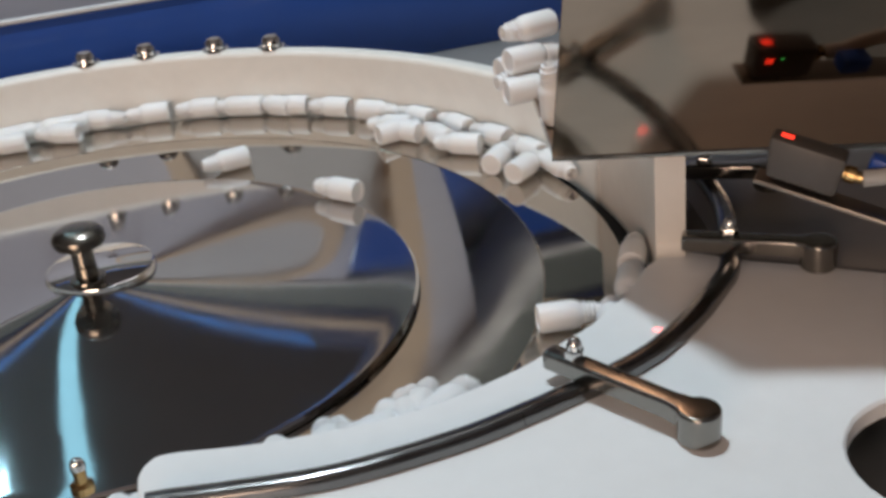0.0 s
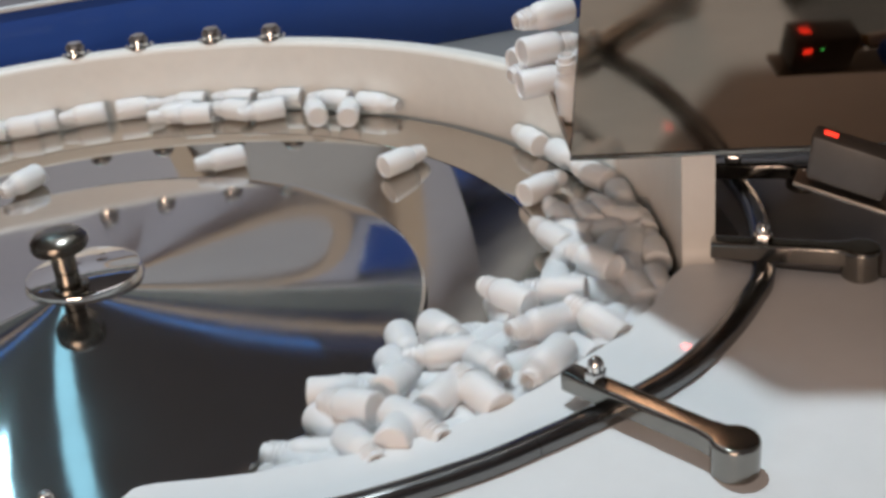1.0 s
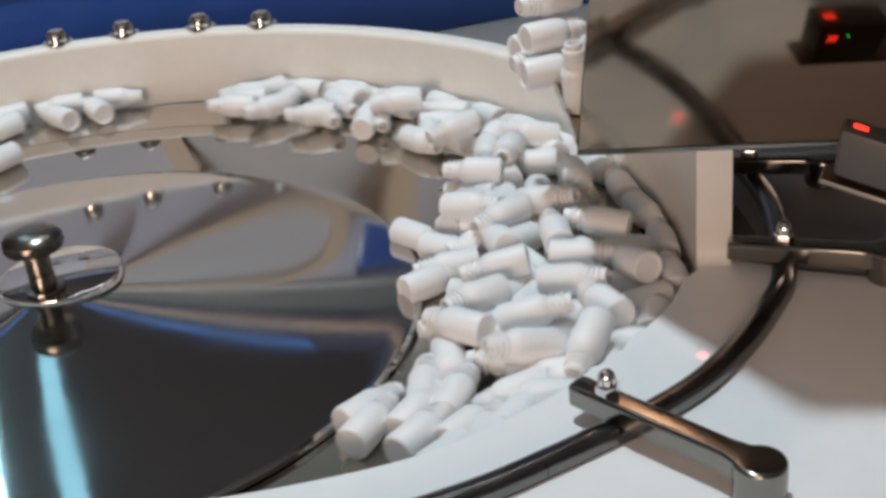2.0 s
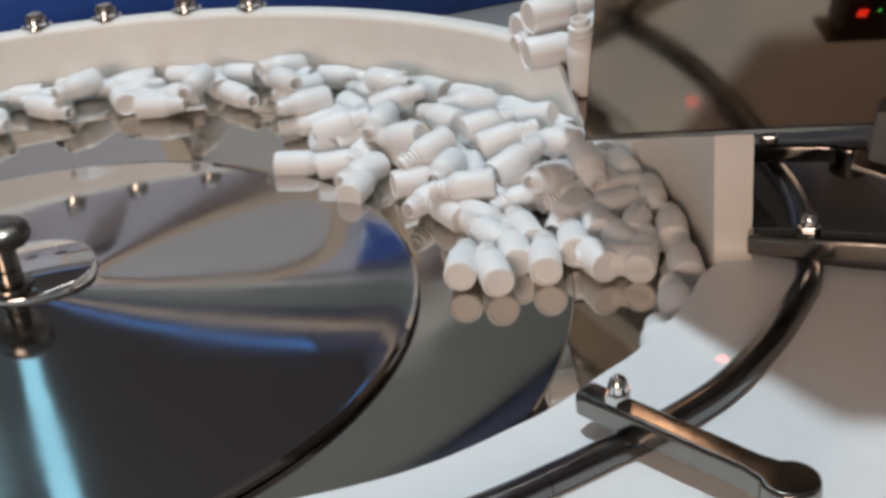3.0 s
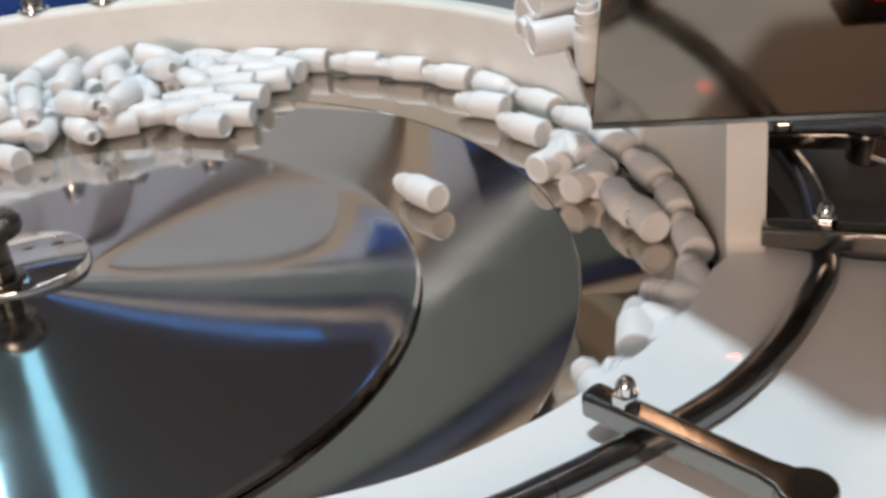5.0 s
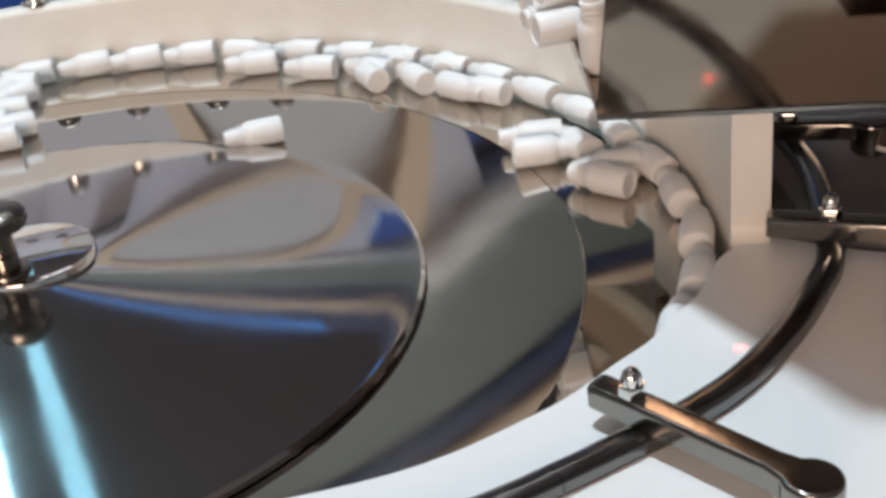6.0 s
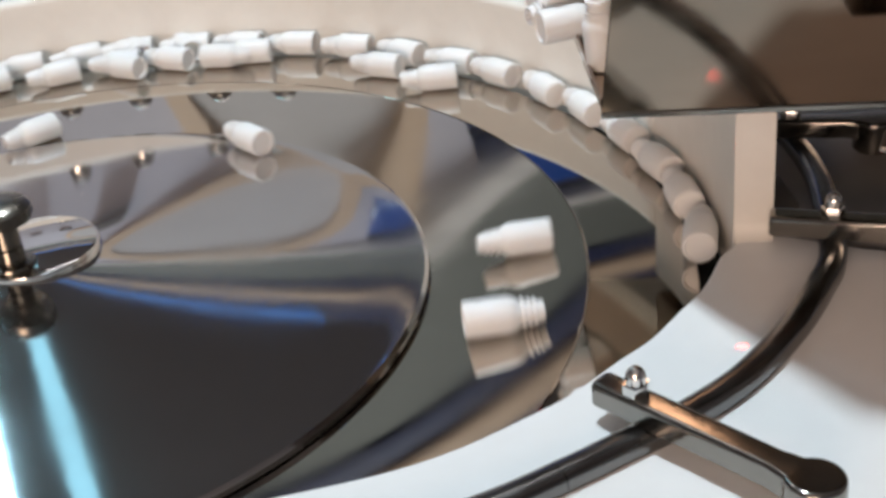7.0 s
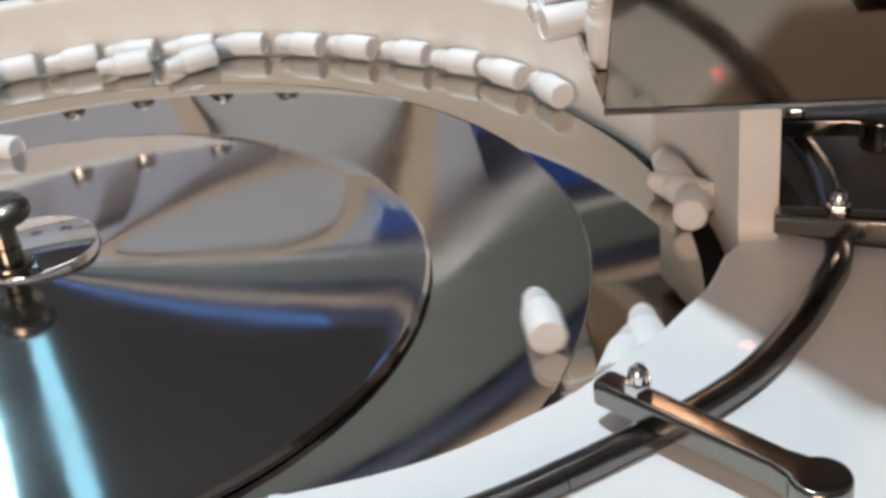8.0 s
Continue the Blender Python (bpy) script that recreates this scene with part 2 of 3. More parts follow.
def board():
    b = thing("display_board")
    cx, cz, w, h, band = 0.47, 0.865, 0.30, 0.245, 0.045

    def oval(k):
        a = 2 * math.pi * k / 64
        c, s = math.cos(a), math.sin(a)
        return math.copysign(abs(c) ** 0.75, c), math.copysign(abs(s) ** 0.75, s)

    bm = bmesh.new()
    rows = []
    for k in range(64):
        c, s = oval(k)
        rows.append([bm.verts.new((cx + (w - d) * c, y, cz + (h - d) * s)) for d, y in ((0, 1.995), (0, 1.955), (band, 1.955), (band, 1.995))])
    for k in range(64):
        p, q = rows[k], rows[(k + 1) % 64]
        for j in range(4):
            bm.faces.new((p[j], q[j], q[(j + 1) % 4], p[(j + 1) % 4]))
    bmesh.ops.recalc_face_normals(bm, faces=bm.faces)
    part("border", bm, M_CREAM, b, "cream painted border")
    bm = bmesh.new()
    mid, back = bm.verts.new((cx, 1.978, cz)), bm.verts.new((cx, 1.992, cz))
    ring = [[bm.verts.new((cx + (w - band) * c, y, cz + (h - band) * s)) for y in (1.978, 1.992)] for c, s in (oval(k) for k in range(64))]
    for k in range(64):
        p, q = ring[k], ring[(k + 1) % 64]
        bm.faces.new((mid, p[0], q[0]))
        bm.faces.new((back, q[1], p[1]))
        bm.faces.new((p[0], p[1], q[1], q[0]))
    bmesh.ops.recalc_face_normals(bm, faces=bm.faces)
    part("face", bm, M_GREYBOARD, b, "plain grey face")
    tagged(b, "grey oval display board with a cream border", "board")


def wall_box(x, z, w, h):
    b = thing("wall_box")
    part("case", box(x - w / 2, 1.92, z - h / 2, x + w / 2, 1.999, z + h / 2, 0.006), M_SENSOR, b)
    tagged(b, "black box fixed to the pale partition", "box", "boxes on the partition")


def light_strip():
    t = thing("light_strip")
    part("tube", tube([(-0.75, 2.02, 1.515), (0.0, 2.02, 1.515), (0.70, 2.02, 1.515)], 0.011, 12), M_STRIP, t, "glowing blue tube")
    part("channel", box(-0.77, 2.032, 1.49, 0.72, 2.049, 1.54, 0.002), M_SENSOR, t, "dark mounting channel")
    tagged(t, "blue glowing light strip along the fascia of the partition", "light")


def blue_panel():
    p = thing("machine_guard")
    part("panel", box(-1.6, 0.74, -0.03, 1.3, 0.748, 0.130, 0.002), M_BLUE, p)
    part("top_edge", box(-1.6, 0.737, 0.1302, 1.3, 0.751, 0.137, 0.002), M_WHITE, p)
    for x in (-1.3, -0.4, 0.5, 1.2):
        part("foot", box(x - 0.02, 0.749, -0.0305, x + 0.02, 0.78, 0.02, 0.002), M_STEEL, p)
    tagged(p, "glossy blue acrylic guard panel behind the ring wall", "panel")


# ---------------------------------------------------------------- turntable
def turntable():
    t = thing("turntable")
    part("outer_ring", lathe([(R_CREASE, -0.012), (R_DISC, -0.012), (R_DISC, Z_RIM - 0.0008), (R_DISC - 0.001, Z_RIM), (R_CREASE + 0.0004, Z_RIM), (R_CREASE, Z_RIM - 0.0004), (R_CREASE, -0.012)], 160), M_DISC, t, "flat mirror-polished outer ring")
    dish = [(R_DOME - 0.01 + (R_CREASE - 0.0013 - R_DOME + 0.01) * k / 14, dished(R_DOME - 0.01 + (R_CREASE - 0.0013 - R_DOME + 0.01) * k / 14)) for k in range(15)]
    part("inner_ring", lathe([(0.0, -0.012), (R_CREASE - 0.0003, -0.012), (R_CREASE - 0.0003, Z_RIM - 0.0008)] + dish[::-1] + [(0.0, 0.0)], 160), M_DISC, t, "mirror-polished dished inner ring")
    tagged(t, "round mirror-polished steel turntable disc", "turntable")
    return t


def dome():
    t = thing("centre_dome")
    prof = [(R_DOME - 0.004, 0.0005), (R_DOME, 0.002), (R_DOME, 0.006), (R_DOME - 0.003, 0.0085), (R_DOME - 0.008, 0.0085)]
    for i in range(1, 25):
        r = (R_DOME - 0.008) * (1 - i / 24)
        prof.append((r, tent(r)))
    part("shell", lathe(prof, 160), M_DOME, t, "shallow mirror-polished steel shell")
    z = DOME_H - 0.001
    part("cap", lathe([(0.0, z + 0.0035), (0.052, z + 0.0025), (0.0545, z + 0.0012), (0.056, z - 0.003), (0.056, z - 0.012)], 72), M_CHROME, t, "thin round chrome cap").matrix_basis = pose(0.014, 0.030, 0)
    z = DOME_H + 0.0025
    part("knob", lathe([(0.0, z), (0.018, z), (0.018, z + 0.003), (0.0112, z + 0.004), (0.0112, z + 0.016), (0.0098, z + 0.017), (0.0098, z + 0.018), (0.0112, z + 0.019), (0.0110, z + 0.035), (0.015, z + 0.038), (0.0245, z + 0.040), (0.0262, z + 0.044),
                        (0.0260, z + 0.050), (0.022, z + 0.0545), (0.012, z + 0.057), (0.0, z + 0.0575)], 48), M_KNOB, t, "mushroom-shaped turned steel knob")
    tagged(t, "shallow mirror-polished steel dome with a cap and a knob", "dome")


def ring_wall():
    w = thing("ring_wall")
    r0, r1, z0, z1, b = R_WALL, R_OUT, -0.03, Z_TOP, 0.008
    for a0, a1, top, n in ((0.15, 262, z1, 140), (-24.2, 0.0, 0.1495, 24)):
        ring = [(r0, z0), (r1, z0)] + [(r1 - b + b * math.cos(radians(k)), top - b + b * math.sin(radians(k))) for k in range(0, 91, 15)]
        ring += [(r0 + b - b * math.sin(radians(k)), top - b + b * math.cos(radians(k))) for k in range(0, 91, 15)] + [(r0, z0)]
        part("body", lathe(ring, n, a0, a1), M_WALL, w)
    foot = [(-0.012 + 0.012 * math.sin(radians(k)), 0.012 - 0.012 * math.cos(radians(k))) for k in range(0, 91, 15)]
    flare = bmesh.new()
    rows = []
    for q in range(13):
        p = Vector(polar(r0 + 0.0006 + (r1 - r0 - 0.0012) * q / 12, -24.2))
        side = Vector(polar(1, -114.2))
        rows.append([flare.verts.new((*(p - side * u), Z_PLATE - 0.0006 + v)) for u, v in foot + [(0.004, 0.012), (0.004, 0.0)]])
    for a, b in zip(rows, rows[1:]):
        for k in range(len(a)):
            flare.faces.new((a[k], a[(k + 1) % len(a)], b[(k + 1) % len(a)], b[k]))
    flare.faces.new(rows[0])
    flare.faces.new(rows[-1])
    bmesh.ops.recalc_face_normals(flare, faces=flare.faces)
    part("flare", flare, M_WALL, w, "hollow flare into the guide plate")
    # Black ring added in the open gap, its colour gives the shade there.
    part("seal", lathe([(r0 - 0.027, -0.02), (r0 - 0.0005, -0.02), (r0 - 0.0005, -0.004), (r0 - 0.027, -0.005), (r0 - 0.027, -0.02)], 150, -40, 262), M_DARK, w, "black ring standing for the dark gap at the foot of the wall")
    tagged(w, "tall cream plastic ring wall round the turntable", "wall")


GUIDE = [(0.009, -0.374), (0.017, -0.359), (0.036, -0.353), (0.105, -0.371), (0.19, -0.381), (0.245, -0.379), (0.298, -0.3665), (0.331, -0.356), (0.372, -0.336), (0.402, -0.322), (0.435, -0.299), (0.461, -0.281), (0.492, -0.248)]


def guide_plate():
    g = thing("guide_plate")
    inner = curve_through(GUIDE, 8)
    hole = [(0.556 + 0.078 * math.cos(radians(a)), -0.606 + 0.078 * math.sin(radians(a))) for a in range(75, 271, 12)]
    outline = inner + [(0.53, -0.225), (0.585, -0.284), (0.64, -0.33), (0.70, -0.385), (0.80, -0.46), (0.82, -0.52), (0.62, -0.528)] + hole + [(0.56, -0.95), (-0.25, -0.95), (-0.25, -0.57), (0.0, -0.53), (0.007, -0.48), (0.007, -0.392)]
    part("plate", prism(outline, 0.0315, Z_PLATE, 0.006, 3), M_PLATE, g)
    tagged(g, "thick white plastic guide plate with a curved edge", "guide plate")


RAIL = [(0.012, -0.420), (0.029, -0.423), (0.068, -0.432), (0.147, -0.446), (0.24, -0.443), (0.301, -0.432), (0.335, -0.424), (0.374, -0.415), (0.426, -0.395), (0.481, -0.360), (0.526, -0.322), (0.556, -0.290), (0.597, -0.215), (0.619, -0.162), (0.634, -0.102), (0.638, -0.07)]


def rail():
    r = thing("guide_rail")
    h = 0.0125
    sec = [(-0.0085, 0.0), (0.010, 0.0), (0.010, h * 0.6), (0.008, h * 0.86), (0.004, h), (-0.003, h), (-0.0065, h * 0.86), (-0.0085, h * 0.6)]
    line = curve_through(RAIL, 10)
    cuts = (0, 48, 112, 126, len(line) - 1)
    for a, b in zip(cuts, cuts[1:]):
        seg = line[a:b + 1]
        if b < len(line) - 1:
            p, q = Vector(seg[-2]), Vector(seg[-1])
            seg = seg[:-1] + [tuple(q - (q - p).normalized() * 0.0006)]
        part("bar", sweep(seg, [(u, Z_PLATE + v) for u, v in sec]), M_RAIL, r)
    tagged(r, "curved polished steel rail on the guide plate", "rail")


def clamp(x, y, x1, y1, back):
    """A cast arm held on the rail by an acorn nut at (x, y), with a round foot at (x1, y1)."""
    deg, length = math.degrees(math.atan2(y1 - y, x1 - x)), math.hypot(x1 - x, y1 - y)
    c = thing("clamp", pose(x, y, Z_PLATE, 0, 0, deg))
    w, hr = 0.0088, 0.0165
    neck = math.sqrt(hr * hr - w * w)
    side = [(-back + 0.004, -w), (length - neck - 0.010, -w), (length - neck - 0.004, -w - 0.0012)]
    side += [(length + hr * math.cos(radians(a)), hr * math.sin(radians(a))) for a in range(-140, 141, 14)]
    side += [(length - neck - 0.004, w + 0.0012), (length - neck - 0.010, w), (-back + 0.004, w), (-back + 0.001, w - 0.0015), (-back, w - 0.004), (-back, 0.004 - w), (-back + 0.001, 0.0015 - w)]
    part("arm", prism(side, 0.0128, 0.0275, 0.0038, 4), M_STEEL, c)
    part("foot", lathe([(0.0, 0.0), (0.0145, 0.0), (0.0162, 0.002), (0.0162, 0.0129), (0.0, 0.0129)], 32), M_STEEL, c, "round steel foot").matrix_basis = pose(length, 0, 0)
    part("spacer", lathe([(0.0, 0.0126), (0.0085, 0.0126), (0.0085, 0.0132), (0.0, 0.0132)], 24), M_STEEL, c)
    hexa = bmesh.new()
    lathe([(0.0, 0.0276), (0.0078, 0.0276), (0.0082, 0.029), (0.0082, 0.034), (0.0074, 0.0352), (0.0, 0.0352)], 6, bm=hexa)
    part("nut", hexa, M_CHROME, c, "chrome hexagon nut")
    part("cap", lathe([(0.0, 0.0353), (0.0062, 0.0353), (0.0062, 0.039), (0.0052, 0.0425), (0.003, 0.045), (0.0, 0.0458)], 24), M_CHROME, c, "chrome dome of the nut")
    return tagged(c, "cast stainless steel clamp arm with an acorn nut on the rail", "clamp", "clamps along the rail")


def stud(x, y, z0):
    s = thing("stud", pose(x, y, z0))
    part("shank", lathe([(0.0, 0.0), (0.009, 0.0), (0.009, 0.006), (0.005, 0.008), (0.005, 0.02), (0.0, 0.02)], 20), M_BRASS, s, "brown shank")
    part("tip", lathe([(0.0, 0.0201), (0.006, 0.0201), (0.006, 0.024), (0.004, 0.0275), (0.0, 0.029)], 20), M_CHROME, s, "bright rounded tip")
    tagged(s, "small stud with a bright rounded tip", "stud")


def acorn(x, y):
    s = thing("dome_nut", pose(x, y, Z_TOP))
    part("washer", lathe([(0.0, 0.0), (0.019, 0.0), (0.019, 0.002), (0.0, 0.002)], 28), M_CHROME, s)
    part("dome", lathe([(0.0, 0.0021), (0.0145, 0.0021), (0.0145, 0.007), (0.013, 0.012), (0.009, 0.0165), (0.0, 0.0185)], 28), M_CHROME, s)
    tagged(s, "polished chrome dome nut on the ring wall", "nut", "dome nuts on the ring wall")


def table():
    t = thing("machine_table")
    part("top", prism([(-1.2, -1.0), (1.4, -1.0), (1.4, 0.85), (-1.2, 0.85)], -0.06, -0.031, 0.003), M_TABLE, t)
    part("deck", prism([(0.607, 0.0), (0.603, -0.12), (0.585, -0.2), (0.56, -0.245), (0.532, -0.2265), (0.586, -0.2825), (0.642, -0.329), (0.70, -0.382), (0.9, -0.52), (1.35, -0.5), (1.35, 0.4), (0.80, 0.4)], -0.0309, 0.044, 0.002), M_TABLE, t, "grey painted deck")
    for x in (-1.1, 1.3):
        for y in (-0.9, 0.75):
            part("leg", box(x - 0.04, y - 0.04, -0.9, x + 0.04, y + 0.04, -0.06, 0.004), M_TABLE, t)
    tagged(t, "grey steel machine table under the turntable", "table")


# ---------------------------------------------------------------- hopper
H0 = Vector((0.4238, -0.2030, 0.156))          # lower corner of the open side
H_E = Vector((0.9085, -0.4179, 0.0))           # along the front
H_U = Vector((-0.0940, -0.2044, 0.9744))       # up the front, which overhangs
H_S = Vector((0.27, 0.963, 0.0))               # along the open side


def slab(name, a, b, c, d, thick, mat, parent):
    bm = bmesh.new()
    n = (Vector(b) - Vector(a)).cross(Vector(d) - Vector(a)).normalized() * thick
    lo = [bm.verts.new(Vector(p)) for p in (a, b, c, d)]
    hi = [bm.verts.new(Vector(p) + n) for p in (a, b, c, d)]
    for i in range(4):
        bm.faces.new((lo[i], lo[(i + 1) % 4], hi[(i + 1) % 4], hi[i]))
    bm.faces.new(lo)
    bm.faces.new(list(reversed(hi)))
    bmesh.ops.recalc_face_normals(bm, faces=bm.faces)
    bmesh.ops.bevel(bm, geom=list(bm.edges), offset=0.0006, segments=1, affect="EDGES")
    return part(name, bm, mat, parent)


def hopper():
    h = thing("hopper")
    up = Vector((0, 0, 1))
    far = H0 + H_E * 0.66
    k = H_U + H_E * 0.105
    slab("front_panel", H0, far, far + H_U * 0.42, H0 + k * 0.42, 0.0025, M_HOPPER, h)
    slab("lip", H0 - up * 0.005, far - up * 0.005, far - up * 0.001, H0 - up * 0.001, 0.0035, M_STEEL, h)["label"] = "folded bottom lip"
    slab("floor_plate", H0 + up * 0.0005, H0 + H_S * 0.26 + up * 0.0005, far + H_S * 0.26 + up * 0.0005, far + up * 0.0005, -0.003, M_HOPPER, h)
    back = H0 + H_S * 0.26
    slab("back_panel", back + H_E * 0.07, back + H_E * 0.66, back + H_E * 0.66 + up * 0.40, back + up * 0.40 + H_E * 0.01, -0.0025, M_HOPPER, h)
    slab("end_panel", far, far + H_S * 0.26, far + H_S * 0.26 + up * 0.4, far + H_U * 0.42, 0.0025, M_HOPPER, h)
    slab("side_edge", H0 + H_S * 0.002, H0 + H_S * 0.258, H0 + H_S * 0.258 + up * 0.012, H0 + H_S * 0.002 + up * 0.008, 0.002, M_HOPPER, h)
    post = far + H_S * 0.12
    part("post", box(post.x - 0.03, post.y - 0.03, -0.031, post.x + 0.03, post.y + 0.03, 0.1518, 0.003), M_STEEL, h)
    tagged(h, "mirror-like sheet steel hopper open at its side", "hopper")


def sensor():
    s = thing("sensor")
    a = (Vector((0.598, -0.384, 0.168)) - Vector((0.550, -0.342, 0.186))).normalized()
    w = a.cross(Vector((0, 0, 1))).normalized()
    u = w.cross(a)
    m = Matrix((a, -w, u)).transposed().to_4x4()
    s.matrix_basis = Matrix.Translation((0.554, -0.358, 0.186)) @ m
    body = box(-0.004, -0.013, -0.017, 0.058, 0.013, 0.017, 0.003)
    for v in body.verts:
        if v.co.x < 0.005 and v.co.z < 0:
            v.co.x += 0.005
    part("case", body, M_SENSOR, s, "dark grey sensor case")
    part("display", box(0.003, -0.003, 0.0169, 0.013, 0.004, 0.0176, 0.0003), M_LED, s, "glowing red display")
    part("lamp", box(0.022, 0.0129, 0.006, 0.024, 0.0135, 0.008, 0.0002), M_LED_G, s, "small green light")
    part("display", box(0.006, 0.0129, 0.002, 0.014, 0.0135, 0.0085, 0.0003), M_LED, s, "glowing red display")
    for x in (0.01, 0.03):
        part("screw", lathe([(0.0, 0.0), (0.003, 0.0), (0.003, 0.004), (0.0, 0.004)], 12), M_DARK, s).matrix_basis = pose(x, 0.006, -0.0205)
    part("connector", lathe([(0.0, 0.0), (0.006, 0.0), (0.006, 0.004), (0.007, 0.005), (0.007, 0.012), (0.005, 0.013), (0.005, 0.018), (0.0, 0.018)], 18), M_BRASS, s, "brass connector").matrix_basis = pose(0.056, 0, 0.002, 0, 90, 0)
    part("cable", tube([(0.074, 0, 0.002), (0.09, 0.004, 0.008), (0.11, 0.008, 0.022), (0.16, 0.012, 0.04), (0.26, 0.02, 0.06)], 0.007, 12), M_CABLE, s, "pale grey cable")
    part("bracket", box(-0.006, -0.016, -0.0245, 0.26, 0.010, -0.0208, 0.001), M_BRACKET, s, "flat steel bracket")
    part("holder", box(0.235, -0.012, -0.30, 0.262, 0.010, -0.0246, 0.002), M_BRACKET, s)
    part("plug", box(0.075, 0.012, 0.0, 0.105, 0.03, 0.016, 0.003), M_BLUEPLUG, s, "blue plug")
    tagged(s, "dark grey photoelectric sensor with red displays on a bracket", "sensor")


# ---------------------------------------------------------------- bottles
B_R, B_L = 0.0138, 0.059


def bottle_mesh():
    r, l = B_R, B_L
    prof = [(0.0, 0.0016), (r * 0.76, 0.0016), (r * 0.82, 0.0), (r * 0.94, 0.0005), (r, 0.0024), (r, l * 0.53), (r * 0.985, l * 0.565), (r * 0.92, l * 0.62),
            (r * 0.76, l * 0.685), (r * 0.64, l * 0.71), (r * 0.64, l * 0.72), (r * 0.80, l * 0.728), (r * 0.80, l * 0.755), (r * 0.60, l * 0.767), (r * 0.60, l * 0.80), (r * 0.74, l * 0.81), (r * 0.74, l * 0.83),
            (r * 0.58, l * 0.842), (r * 0.58, l * 0.872), (r * 0.71, l * 0.882), (r * 0.71, l * 0.902), (r * 0.56, l * 0.914), (r * 0.55, l * 0.99), (r * 0.51, l), (r * 0.42, l), (r * 0.40, l * 0.8), (0.0, l * 0.79)]
    bm = lathe(prof, 24)
    for v in bm.verts:
        v.co.z -= l * 0.42
    return bm


def first_bottle():
    b = obj("bottle", bottle_mesh(), M_BOTTLE)
    return tagged(b, "small white plastic bottle with a threaded neck, lying", "bottle", "bottles on the turntable")


SPIN = 36.0      # degrees in a second, against the clock


EDGE = sorted((math.degrees(math.atan2(y, x)), math.hypot(x, y)) for x, y in GUIDE[2:-1])


def guide_limit(deg):
    """How far out a bottle may lie at that bearing, in metres from the axis."""
    a = (deg + 180) % 360 - 180
    keys = [(-180, 0.53), (-130, 0.50), (-104, 0.46), (-92, 0.40)] + EDGE + [(-24, R_WALL - 0.004), (180, R_WALL - 0.004)]
    for (a0, r0), (a1, r1) in zip(keys, keys[1:]):
        if a0 <= a <= a1:
            return r0 + (r1 - r0) * (a - a0) / (a1 - a0)
    return R_WALL - 0.004


def laid(turn, roll, tip=0.0):
    """The turn of a bottle that lies with its neck towards the bearing turn."""
    return Matrix.Rotation(radians(turn), 4, "Z") @ Matrix.Rotation(radians(90 + tip), 4, "Y") @ Matrix.Rotation(radians(roll), 4, "Z")


rng = random.Random(7)
BOTTLES = []     # (radius, bearing at the start, heading from the bearing, roll, tip, lift)


def scatter():
    def free(r, a, gap, lift):
        x, y = polar(r, a)
        for q in BOTTLES:
            if abs(q[5] - lift) < 0.012:
                u, v = polar(q[0], q[1])
                if (u - x) ** 2 + (v - y) ** 2 < gap * gap:
                    return False
        return True

    a = 104.0
    while a > -276:
        turn = rng.choice((90, 90, 90, -90)) + rng.uniform(-12, 12)
        if not -14 < a < 3:
            BOTTLES.append((0.545, a, turn, rng.uniform(0, 360), 0, 0))
        a -= rng.uniform(6.3, 7.4) if a > -150 else rng.uniform(6.3, 7.8)
    for a in (-296, -302):
        BOTTLES.append((0.545, a, 90 + rng.uniform(-20, 20), rng.uniform(0, 360), 0, 0))
    # a second, looser row inside the first
    for a in (98, 90, 36, 33, 27, 22, 14, 9):
        BOTTLES.append((rng.uniform(0.495, 0.515), a, rng.choice((90, 60, 120, 20)) + rng.uniform(-20, 20), rng.uniform(0, 360), 0, 0))
    for a in (-136, -141, -146, -153, -159, -168, -176, -183, -190, -199, -206, -213, -222):
        r = rng.uniform(0.49, 0.515)
        row = (r, a, rng.choice((90, 60, 120, -90)) + rng.uniform(-20, 20), rng.uniform(0, 360), 0, 0)
        if -195 < a < -155 or a < -210:
            BOTTLES.append(row)
    # clusters that follow the heap
    for x, y, turn in ((0.440, -0.267, 100), (0.473, -0.125, 60)):
        BOTTLES.append((math.hypot(x, y), math.degrees(math.atan2(y, x)) - SPIN * 4.5, turn, rng.uniform(0, 360), 0, 0))
    BOTTLES.append((0.482, -33.5, 21, 0, 0, 0))
    # the heap
    for _ in range(5000):
        a, r = rng.uniform(-127, -57), rng.uniform(0.33, 0.52)
        low = 0.368 if a < -90 else 0.335
        if a > -74:
            low = 0.335 + (a + 74) / 15 * 0.13
        if r < low:
            continue
        if free(r, a, 0.0295, 0):
            turn = rng.uniform(0, 360) if a > -118 else rng.uniform(65, 115)
            BOTTLES.append((r, a, turn, rng.uniform(0, 360), rng.uniform(-4, 4), 0))
    for _ in range(700):
        a, r = rng.uniform(-76, -54), rng.uniform(0.455, 0.525)
        if free(r, a, 0.021, 0):
            BOTTLES.append((r, a, rng.choice((80, 100, 60, 130, -90)) + rng.uniform(-20, 20), rng.uniform(0, 360), rng.uniform(-5, 5), 0.004))
    for _ in range(900):
        a, r = rng.uniform(-114, -64), rng.uniform(0.385, 0.515)
        if free(r, a, 0.043, 0.021):
            BOTTLES.append((r, a, rng.uniform(0, 360), rng.uniform(0, 360), rng.uniform(-16, 16), 0.021))


def tuck(deg, limit):
    """Radius of the outer row: under the rim of the guide plate in front, against the ring wall behind it."""
    a = (deg + 180) % 360 - 180
    u = min(max((-30 - a) / 12, 0), 1) * (1 if a > -140 else 0)
    return limit - 0.0148 + 0.033 * u


